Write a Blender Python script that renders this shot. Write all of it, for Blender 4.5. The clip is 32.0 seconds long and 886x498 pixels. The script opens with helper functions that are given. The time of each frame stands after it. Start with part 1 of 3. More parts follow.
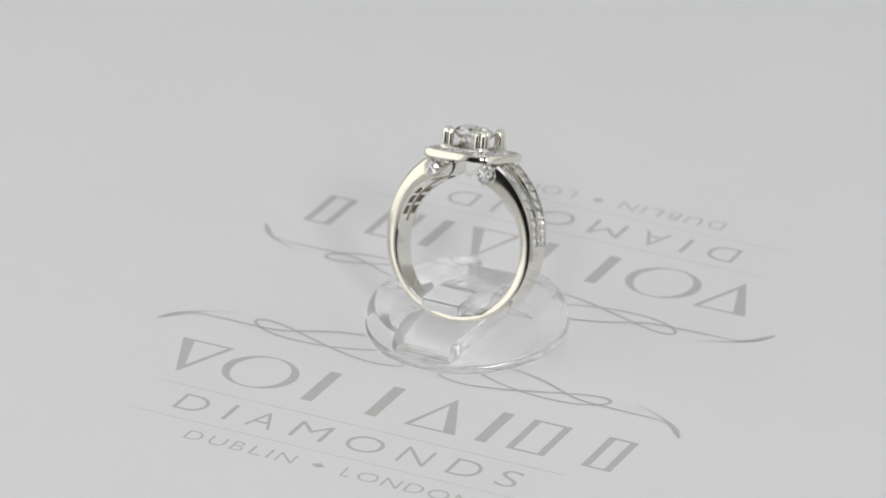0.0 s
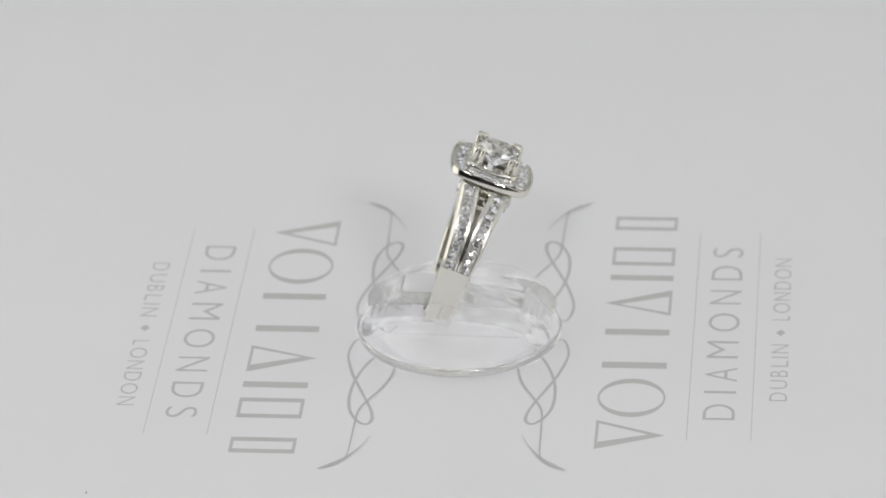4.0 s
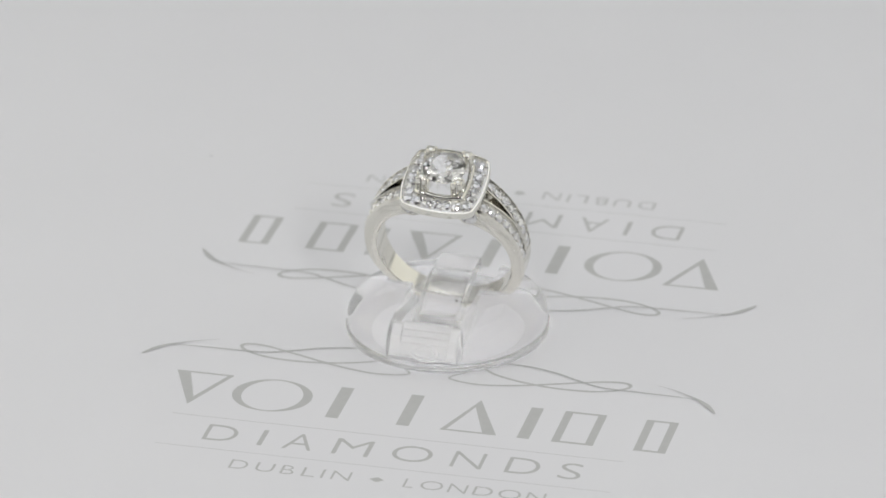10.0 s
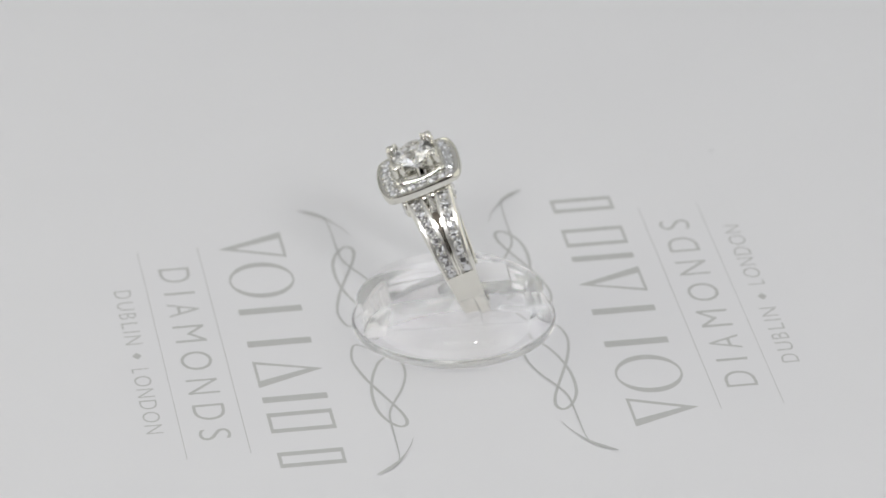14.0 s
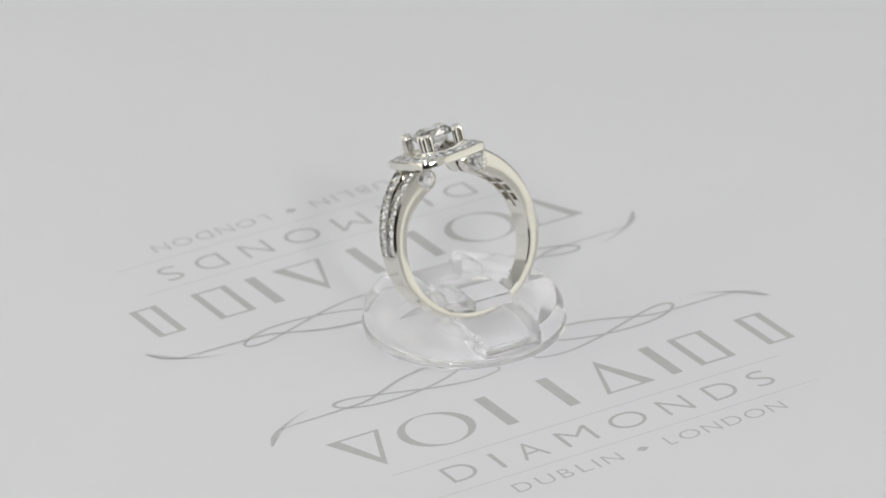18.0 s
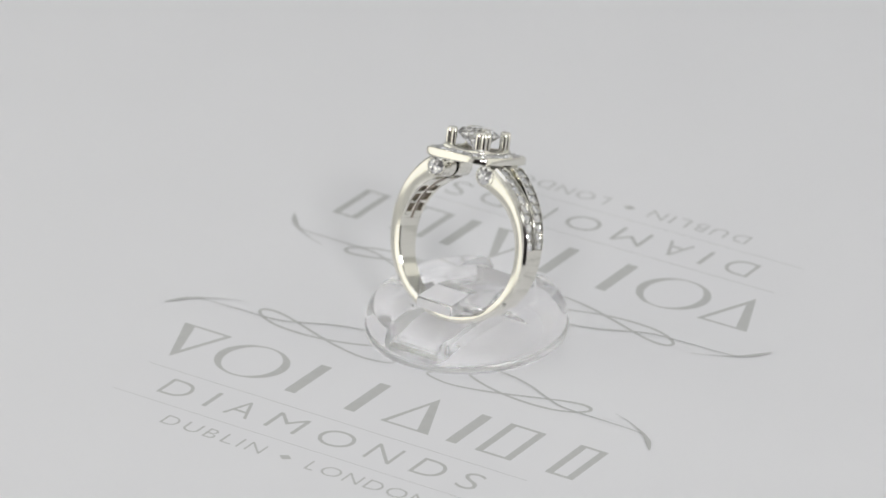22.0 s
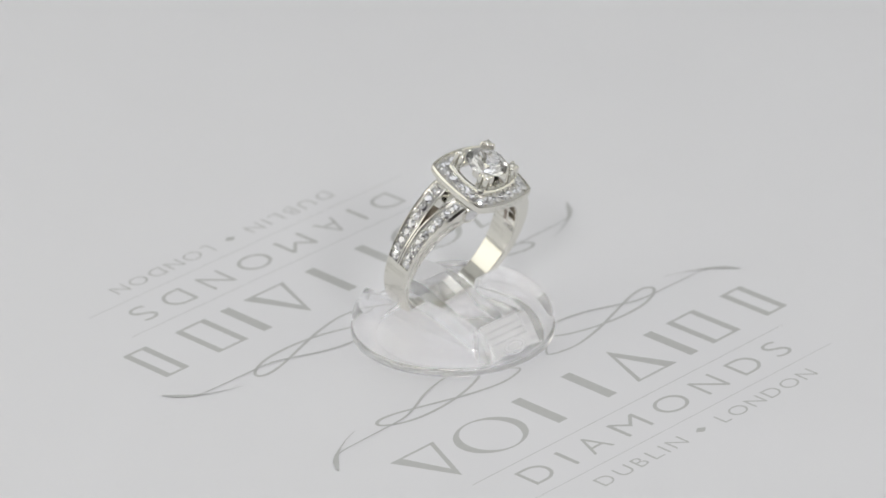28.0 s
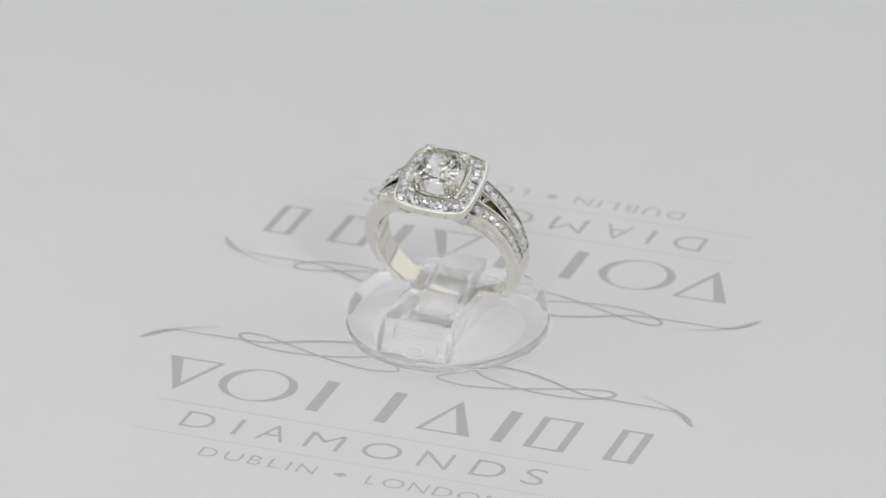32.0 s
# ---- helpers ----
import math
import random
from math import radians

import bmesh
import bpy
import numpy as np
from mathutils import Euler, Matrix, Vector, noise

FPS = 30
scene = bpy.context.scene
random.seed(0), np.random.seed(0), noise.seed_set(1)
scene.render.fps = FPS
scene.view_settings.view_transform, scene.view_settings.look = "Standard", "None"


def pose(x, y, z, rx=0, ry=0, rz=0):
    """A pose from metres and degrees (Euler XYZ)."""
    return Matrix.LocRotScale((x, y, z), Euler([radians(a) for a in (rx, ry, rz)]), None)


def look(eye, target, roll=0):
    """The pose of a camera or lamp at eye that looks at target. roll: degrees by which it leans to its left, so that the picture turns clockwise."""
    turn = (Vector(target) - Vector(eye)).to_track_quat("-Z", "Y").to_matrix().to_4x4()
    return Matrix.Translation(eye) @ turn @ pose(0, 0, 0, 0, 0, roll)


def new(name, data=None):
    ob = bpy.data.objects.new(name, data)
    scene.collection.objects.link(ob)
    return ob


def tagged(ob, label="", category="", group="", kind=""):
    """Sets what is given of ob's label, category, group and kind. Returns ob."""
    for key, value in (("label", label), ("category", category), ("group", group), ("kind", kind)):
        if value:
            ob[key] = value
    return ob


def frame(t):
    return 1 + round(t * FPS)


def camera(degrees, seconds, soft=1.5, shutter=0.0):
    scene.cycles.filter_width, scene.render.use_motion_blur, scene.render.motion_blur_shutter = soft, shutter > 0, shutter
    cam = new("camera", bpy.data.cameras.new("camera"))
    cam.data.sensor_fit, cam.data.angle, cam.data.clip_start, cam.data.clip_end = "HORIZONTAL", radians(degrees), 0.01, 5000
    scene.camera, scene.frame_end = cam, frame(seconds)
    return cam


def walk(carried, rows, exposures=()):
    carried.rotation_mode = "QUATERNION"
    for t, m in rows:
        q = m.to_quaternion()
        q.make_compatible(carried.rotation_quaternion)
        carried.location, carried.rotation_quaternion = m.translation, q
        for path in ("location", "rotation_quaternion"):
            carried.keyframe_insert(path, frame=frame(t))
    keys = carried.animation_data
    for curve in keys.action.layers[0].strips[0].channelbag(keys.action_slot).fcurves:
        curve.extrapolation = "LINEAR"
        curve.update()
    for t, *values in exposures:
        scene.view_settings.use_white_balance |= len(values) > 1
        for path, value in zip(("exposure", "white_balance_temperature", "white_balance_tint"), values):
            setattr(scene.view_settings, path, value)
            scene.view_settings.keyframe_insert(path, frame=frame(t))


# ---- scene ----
MM = 0.001

# ---- camera: it stands still, the turntable turns ----
cam = camera(8.8, 32.0, soft=1.65)
cam.data.dof.use_dof, cam.data.dof.focus_distance, cam.data.dof.aperture_fstop = True, 0.687, 39.0
EYE = pose(-0.00165, -0.63240, 0.32574, 63.532, 0.882, -0.439)
walk(cam, [(0.0, EYE), (32.0, EYE)], exposures=[(0.0, 0.0), (32.0, 0.0)])

# ---- light: a white photo tent, open towards the camera, in a dim room ----
world = bpy.data.worlds.new("room")
scene.world = world
world.use_nodes = True
world.node_tree.nodes["Background"].inputs["Color"].default_value = (0.6, 0.62, 0.65, 1)
world.node_tree.nodes["Background"].inputs["Strength"].default_value = 0.03


def area_lamp(name, eye, target, width, height, power, colour):
    data = bpy.data.lights.new(name, "AREA")
    data.shape, data.size, data.size_y, data.energy, data.color = "RECTANGLE" if height else "DISK", width, height, power, colour
    ob = new(name, data)
    ob.matrix_basis = look(eye, target)
    return tagged(ob, "", "", "", "structure")


area_lamp("tent_led_panel", (0, 0.04, 0.580), (0, 0.04, 0), 0.44, 0.53, 0.61, (0.905, 0.93, 1.0))
area_lamp("tent_side_light", (-0.292, 0.0, 0.16), (0, 0.0, 0.16), 0.46, 0.28, 0.33, (1.0, 0.98, 0.87))
area_lamp("tent_side_light", (0.292, -0.035, 0.16), (0, -0.035, 0.16), 0.53, 0.28, 0.19, (1.0, 0.98, 0.88))
area_lamp("desk_lamp_light", (0.262, -0.648, 0.445), (0, 0, 0.012), 0.11, 0, 1.12, (1.0, 0.99, 0.98))
area_lamp("desk_lamp_light", (-0.157, -0.684, 0.500), (0, 0, 0.012), 0.11, 0, 1.0, (1.0, 0.99, 0.98))


# ---- materials ----
def material(name, colour, rough=0.5, metal=0.0, **more):
    m = bpy.data.materials.new(name)
    m.use_nodes = True
    b = m.node_tree.nodes["Principled BSDF"]
    b.inputs["Base Color"].default_value = (*colour, 1)
    b.inputs["Roughness"].default_value = rough
    b.inputs["Metallic"].default_value = metal
    for key, value in more.items():
        b.inputs[key.replace("_", " ")].default_value = value
    return m


def noisy(m, scale, amount, bump=0.0, bump_scale=None, distance=0.0001, rough=0.0):
    """Varies a material's colour at two scales and gives it fine relief, in object space."""
    t = m.node_tree
    b = t.nodes["Principled BSDF"]
    co = t.nodes.new("ShaderNodeTexCoord")
    a, c = t.nodes.new("ShaderNodeTexNoise"), t.nodes.new("ShaderNodeTexNoise")
    a.inputs["Scale"].default_value, a.inputs["Detail"].default_value = scale, 3
    c.inputs["Scale"].default_value, c.inputs["Detail"].default_value = bump_scale or scale * 20, 4
    for n in (a, c):
        t.links.new(co.outputs["Object"], n.inputs["Vector"])
    mix = t.nodes.new("ShaderNodeMix")
    mix.data_type = "RGBA"
    base = tuple(b.inputs["Base Color"].default_value)
    mix.inputs["A"].default_value = tuple(v * (1 - amount) for v in base[:3]) + (1,)
    mix.inputs["B"].default_value = tuple(min(1, v * (1 + amount)) for v in base[:3]) + (1,)
    t.links.new(a.outputs["Fac"], mix.inputs["Factor"])
    t.links.new(mix.outputs["Result"], b.inputs["Base Color"])
    if bump:
        n = t.nodes.new("ShaderNodeBump")
        n.inputs["Strength"].default_value, n.inputs["Distance"].default_value = bump, distance
        t.links.new(c.outputs["Fac"], n.inputs["Height"])
        t.links.new(n.outputs["Normal"], b.inputs["Normal"])
    if rough:
        r = t.nodes.new("ShaderNodeMapRange")
        r.inputs["To Min"].default_value = max(0.0, b.inputs["Roughness"].default_value - rough)
        r.inputs["To Max"].default_value = b.inputs["Roughness"].default_value + rough
        t.links.new(c.outputs["Fac"], r.inputs["Value"])
        t.links.new(r.outputs["Result"], b.inputs["Roughness"])
    return m


PAPER = noisy(material("white_card", (0.80, 0.80, 0.825), 0.55), 40, 0.012, 0.12, 2600, 0.00003)
INK = noisy(material("grey_ink", (0.535, 0.54, 0.535), 0.5), 900, 0.06)
TENT = noisy(material("tent_fabric", (0.80, 0.80, 0.79), 0.8), 30, 0.02, 0.2, 900, 0.0002)
ROOM = noisy(material("dark_room_wall", (0.20, 0.175, 0.185), 0.8), 3, 0.35)
PLASTIC = noisy(material("white_plastic", (0.75, 0.75, 0.75), 0.35), 60, 0.02)
GOLD = noisy(material("white_gold", (0.80, 0.785, 0.725), 0.10, 1.0), 300, 0.02, 0.04, 1500, 0.00002, 0.03)
BED = noisy(material("dull_white_gold", (0.74, 0.73, 0.71), 0.3, 1.0), 900, 0.1, 0.3, 4000, 0.00003, 0.08)


def clear(name, colour, ior, rough, straight, bump=0.0):
    """A clear body: refracting glass with a share of light that passes straight through."""
    m = bpy.data.materials.new(name)
    m.use_nodes = True
    t = m.node_tree
    t.nodes.remove(t.nodes["Principled BSDF"])
    glass, clean, mix = (t.nodes.new("ShaderNode" + k) for k in ("BsdfGlass", "BsdfTransparent", "MixShader"))
    for n in (glass, clean):
        n.inputs["Color"].default_value = (*colour, 1)
    glass.inputs["IOR"].default_value = ior
    glass.inputs["Roughness"].default_value = rough
    mix.inputs["Fac"].default_value = straight
    t.links.new(glass.outputs[0], mix.inputs[1])
    t.links.new(clean.outputs[0], mix.inputs[2])
    t.links.new(mix.outputs[0], t.nodes["Material Output"].inputs["Surface"])
    if bump:
        co, n, h = t.nodes.new("ShaderNodeTexCoord"), t.nodes.new("ShaderNodeBump"), t.nodes.new("ShaderNodeTexNoise")
        h.inputs["Scale"].default_value = 300
        n.inputs["Strength"].default_value, n.inputs["Distance"].default_value = bump, 0.00006
        t.links.new(co.outputs["Object"], h.inputs["Vector"])
        t.links.new(h.outputs["Fac"], n.inputs["Height"])
        t.links.new(n.outputs["Normal"], glass.inputs["Normal"])
    return m


def stone(name, haze, lustre=0.0, ior=2.42):
    """Cut diamond: strongly refracting glass, with a share of mirror lustre and of scatter from facets too fine to model."""
    m = bpy.data.materials.new(name)
    m.use_nodes = True
    t = m.node_tree
    t.nodes.remove(t.nodes["Principled BSDF"])
    last = t.nodes.new("ShaderNodeBsdfGlass")
    last.inputs["IOR"].default_value, last.inputs["Roughness"].default_value = ior, 0.0
    for kind, share in (("Glossy", lustre), ("Diffuse", haze)):
        n, mix = t.nodes.new("ShaderNodeBsdf" + kind), t.nodes.new("ShaderNodeMixShader")
        n.inputs["Color"].default_value = (0.95, 0.95, 0.97, 1)
        n.inputs["Roughness"].default_value = 0.05
        mix.inputs["Fac"].default_value = share
        t.links.new(last.outputs[0], mix.inputs[1])
        t.links.new(n.outputs[0], mix.inputs[2])
        last = mix
    t.links.new(last.outputs[0], t.nodes["Material Output"].inputs["Surface"])
    return m


def frosted(name, lustre, milk, ior=1.49, rough=0.02):
    """Acrylic with a matt face: refraction, a share of gloss and a share of milky scatter."""
    m = material(name, (1, 1, 1), 0.0, 0.0, IOR=ior, Transmission_Weight=1.0)
    t = m.node_tree
    gloss, white = t.nodes.new("ShaderNodeBsdfGlossy"), t.nodes.new("ShaderNodeBsdfDiffuse")
    mix, mix2 = t.nodes.new("ShaderNodeMixShader"), t.nodes.new("ShaderNodeMixShader")
    gloss.inputs["Roughness"].default_value = rough
    white.inputs["Color"].default_value = (0.9, 0.9, 0.92, 1)
    mix.inputs["Fac"].default_value, mix2.inputs["Fac"].default_value = lustre, milk
    t.links.new(t.nodes["Principled BSDF"].outputs[0], mix.inputs[1])
    t.links.new(gloss.outputs[0], mix.inputs[2])
    t.links.new(mix.outputs[0], mix2.inputs[1])
    t.links.new(white.outputs[0], mix2.inputs[2])
    t.links.new(mix2.outputs[0], t.nodes["Material Output"].inputs["Surface"])
    return m


# darker, browner gold: shade inside the split and lattice windows put into the colour
RECESS_SHADE = noisy(material("recess_shade_gold", (0.35, 0.305, 0.26), 0.45, 1.0), 900, 0.15, 0.3, 4000, 0.00003, 0.08)
DIAMOND = stone("diamond", 0.0, 0.0, 1.8)
BEZEL_DIAMOND = stone("bezel_diamond", 0.2, 0.62, 1.8)
SMALL_DIAMOND = stone("small_diamond", 0.06, 0.66, 1.8)
ACRYLIC = clear("clear_acrylic", (1.0, 1.0, 1.0), 1.42, 0.01, 0.18, 0.4)
TONGUE = clear("clear_acrylic_tongue", (1.0, 1.0, 1.0), 1.36, 0.01, 0.20, 0.05)
PALE_FACE = frosted("pale_reflection_acrylic", 0.08, 0.5, 1.49, 0.3)
FROST = frosted("frosted_acrylic", 0.42, 0.4, 1.49, 0.5)
SPECK = material("dark_speck", (0.10, 0.10, 0.10), 0.7)


# ---- building helpers (lengths in millimetres) ----
def finish(name, bm, mat, parent, label="", smooth=None):
    bmesh.ops.scale(bm, vec=(MM, MM, MM), verts=bm.verts)
    bmesh.ops.recalc_face_normals(bm, faces=bm.faces)
    me = bpy.data.meshes.new(name)
    bm.to_mesh(me)
    bm.free()
    me.materials.append(mat)
    if smooth is not None:
        me.shade_smooth()
        me.set_sharp_from_angle(angle=radians(smooth))
    ob = new(name, me)
    if parent:
        ob.parent = parent
    if label:
        tagged(ob, label)
    return ob


part = finish


def again(ob, name, m, parent):
    """Another object on the same mesh, with its pose given in millimetres."""
    o = new(name, ob.data)
    o.parent = parent
    o.matrix_basis = Matrix.Translation(m.translation * MM) @ m.to_3x3().to_4x4()
    return o


def box(x0, x1, y0, y1, z0, z1, bevel=0.0, bm=None):
    bm = bm or bmesh.new()
    v = bmesh.ops.create_cube(bm, size=1)["verts"]
    for w in v:
        w.co = ((x0 + x1) / 2 + w.co.x * (x1 - x0), (y0 + y1) / 2 + w.co.y * (y1 - y0), (z0 + z1) / 2 + w.co.z * (z1 - z0))
    if bevel:
        edges = list({e for w in v for e in w.link_edges})
        bmesh.ops.bevel(bm, geom=edges, offset=bevel, segments=3, affect="EDGES", profile=0.5)
    return bm


def loft(rings, closed=False, caps=True, bm=None):
    """A skin over rings of points, each a closed outline of the same count."""
    bm = bm or bmesh.new()
    rows = [[bm.verts.new(p) for p in ring] for ring in rings]
    n = len(rows[0])
    pairs = list(zip(rows, rows[1:])) + ([(rows[-1], rows[0])] if closed else [])
    for a, b in pairs:
        for i in range(n):
            bm.faces.new((a[i], a[(i + 1) % n], b[(i + 1) % n], b[i]))
    if caps and not closed:
        bm.faces.new(rows[0][::-1])
        bm.faces.new(rows[-1])
    return bm


def lathe(profile, count=64):
    """Turns (radius, height) pairs about z; the first and last lie on the axis."""
    bm = bmesh.new()
    first, last = bm.verts.new((0, 0, profile[0][1])), bm.verts.new((0, 0, profile[-1][1]))
    rows = [[bm.verts.new((r * math.cos(2 * math.pi * i / count), r * math.sin(2 * math.pi * i / count), z)) for i in range(count)] for r, z in profile[1:-1]]
    for i in range(count):
        j = (i + 1) % count
        bm.faces.new((first, rows[0][j], rows[0][i]))
        bm.faces.new((last, rows[-1][i], rows[-1][j]))
        for a, b in zip(rows, rows[1:]):
            bm.faces.new((a[i], a[j], b[j], b[i]))
    return bm


def brilliant(r, n=8, seed=0, jitter=0.0, rings=2):
    """A round brilliant cut: table, star, kite and girdle facets over a pointed pavilion. Girdle at z = 0. The jitter tilts each facet a little."""
    dice = random.Random(seed)
    bm = bmesh.new()

    def ring(rad, z, k, off, shake=1.0):
        out = []
        for i in range(k):
            a, q = 2 * math.pi * (i + off) / k, rad * r * (1 + 0.5 * shake * dice.uniform(-jitter, jitter))
            out.append(bm.verts.new((q * math.cos(a), q * math.sin(a), r * (z + shake * dice.uniform(-jitter, jitter)))))
        return out
    table = ring(0.56, 0.30, n, 0, 0.7)
    star = ring(0.79, 0.18, n, 0.5)
    top, low = ring(1.0, 0.03, 2 * n, 0, 0), ring(1.0, -0.03, 2 * n, 0, 0)
    mid = ring(0.27, -0.63, n, 0)
    tip, crest = bm.verts.new((0, 0, -0.86 * r)), bm.verts.new((0, 0, 0.31 * r))
    inner = ring(0.28, 0.31, n, 0.5, 0.6) if rings > 1 else None
    for i in range(n):
        j = (i + 1) % n
        if inner:
            bm.faces.new((crest, inner[i], inner[j]))
            bm.faces.new((inner[i], table[i], table[j]))
            bm.faces.new((inner[i], table[j], inner[j]))
        else:
            bm.faces.new((crest, table[i], table[j]))
        bm.faces.new((table[i], star[i], table[j]))
        bm.faces.new((table[j], star[i], top[2 * j]))
        bm.faces.new((table[j], top[2 * j], star[j]))
        bm.faces.new((star[i], top[2 * i], top[2 * i + 1]))
        bm.faces.new((star[i], top[2 * i + 1], top[2 * j]))
        bm.faces.new((mid[i], low[2 * i + 1], low[2 * i]))
        bm.faces.new((mid[i], mid[j], low[2 * i + 1]))
        bm.faces.new((mid[j], low[2 * j], low[2 * i + 1]))
        bm.faces.new((mid[i], tip, mid[j]))
    for i in range(2 * n):
        j = (i + 1) % (2 * n)
        bm.faces.new((top[i], low[i], low[j], top[j]))
    return bm


def bead(r):
    bm = bmesh.new()
    bmesh.ops.create_icosphere(bm, subdivisions=2, radius=r)
    return bm


# ---- the tent and the room round it ----
def setting():
    def slab(name, x0, x1, y0, y1, z0, z1, mat, label):
        ob = finish(name, box(x0 * 1000, x1 * 1000, y0 * 1000, y1 * 1000, z0 * 1000, z1 * 1000), mat, None)
        return tagged(ob, label, "", "", "structure")
    # the part before the tent is unseen, added so the clear stand picks up white
    slab("floor", -0.50, 0.50, -0.75, 0.45, -0.032, -0.020, TENT, "white cloth under the turntable, its unseen front added to lighten the stand")
    slab("wall_back", -0.30, 0.30, 0.45, 0.462, -0.032, 0.612, TENT, "white fabric back wall of the photo tent")
    slab("wall_left", -0.312, -0.30, -0.315, 0.462, -0.032, 0.612, TENT, "white fabric side wall of the photo tent")
    slab("wall_right", 0.30, 0.312, -0.48, 0.462, -0.032, 0.612, TENT, "white fabric side wall of the photo tent")
    slab("ceiling", -0.30, 0.30, -0.247, 0.45, 0.60, 0.612, TENT, "white fabric top of the photo tent")
    # unseen reflector, added so the stones have white above the opening to mirror
    slab("added_front_flap", -0.30, 0.30, -0.259, -0.247, 0.27, 0.612, TENT, "unseen white flap added above the tent's opening to brighten the stones")
    slab("tabletop", -1.6, 1.6, -1.6, 1.6, -0.060, -0.034, ROOM, "dark tabletop under the photo tent")
    slab("wall_north", -1.62, 1.62, 1.6, 1.62, -0.06, 2.0, ROOM, "dim room wall")
    slab("wall_south", -1.62, 1.62, -1.62, -1.6, -0.06, 2.0, ROOM, "dim room wall")
    slab("wall_east", 1.6, 1.62, -1.6, 1.6, -0.06, 2.0, ROOM, "dim room wall")
    slab("wall_west", -1.62, -1.6, -1.6, 1.6, -0.06, 2.0, ROOM, "dim room wall")
    slab("room_ceiling", -1.62, 1.62, -1.62, 1.62, 2.0, 2.02, ROOM, "dim room ceiling")


setting()


# ---- the turntable with its printed white card ----
def turntable():
    top = new("turntable")
    tagged(top, "white round turntable under a printed card", "turntable")
    part("base", lathe([(0, -20), (70, -20), (72, -18), (72, -13), (70, -12), (0, -12)], 96), PLASTIC, top)
    part("platter", lathe([(0, -11.9), (188, -11.9), (190, -10), (190, -3), (188, -1.0), (0, -1.0)], 160), PLASTIC, top, "", 40)
    return top


def stroke(points, widths, lift=0.0):
    """A flat ribbon of ink along a smooth curve through the points, with a width at each."""
    pts = [Vector((*p, 0)) for p in points]
    line, wide = [], []
    n = len(pts)
    for i in range(n - 1):
        p0, p1, p2, p3 = pts[max(i - 1, 0)], pts[i], pts[i + 1], pts[min(i + 2, n - 1)]
        for k in range(6):
            t = k / 6
            line.append(0.5 * (2 * p1 + (p2 - p0) * t + (2 * p0 - 5 * p1 + 4 * p2 - p3) * t * t + (3 * p1 - p0 - 3 * p2 + p3) * t ** 3))
            wide.append(1.12 * (widths[i] * (1 - t) + widths[i + 1] * t))
    line.append(pts[-1])
    wide.append(widths[-1])
    bm = bmesh.new()
    sides = []
    for i, p in enumerate(line):
        d = (line[min(i + 1, len(line) - 1)] - line[max(i - 1, 0)]).normalized()
        s = Vector((-d.y, d.x, 0)) * wide[i] / 2
        rise = Vector((0, 0, lift + 0.03 * i / len(line)))
        sides.append((bm.verts.new(p + s + rise), bm.verts.new(p - s + rise)))
    for (a, b), (c, d) in zip(sides, sides[1:]):
        bm.faces.new((a, b, d, c))
    return bm


def flat(loops):
    """Flat ink shapes, each a list of corners, or a pair of outlines (outer, inner) of one length."""
    bm = bmesh.new()
    for loop in loops:
        if isinstance(loop, tuple):
            a, b = ([bm.verts.new((x, y, 0)) for x, y in o] for o in loop)
            for i in range(len(a)):
                j = (i + 1) % len(a)
                bm.faces.new((a[i], a[j], b[j], b[i]))
        else:
            bm.faces.new([bm.verts.new((x, y, 0)) for x, y in loop])
    return bm


def glyph(char):
    """One letter of the built-in font as a flat mesh, in a unit box."""
    cu = bpy.data.curves.new("letter", "FONT")
    cu.body = char
    cu.resolution_u = 6
    cu.offset = -0.011
    ob = bpy.data.objects.new("letter", cu)
    scene.collection.objects.link(ob)
    me = bpy.data.meshes.new_from_object(ob.evaluated_get(bpy.context.evaluated_depsgraph_get()))
    bpy.data.objects.remove(ob)
    co = np.array([v.co[:2] for v in me.vertices])
    low, high = co.min(0), co.max(0)
    bm = bmesh.new()
    bm.from_mesh(me)
    for v in bm.verts:
        v.co = ((v.co.x - low[0]) / (high[0] - low[0]), (v.co.y - low[1]) / (high[1] - low[1]), 0)
    bpy.data.meshes.remove(me)
    return bm


def printed_letter(char, x0, x1, y0, y1):
    bm = glyph(char)
    for v in bm.verts:
        v.co = (x0 + v.co.x * (x1 - x0), y0 + v.co.y * (y1 - y0), 0)
    return bm


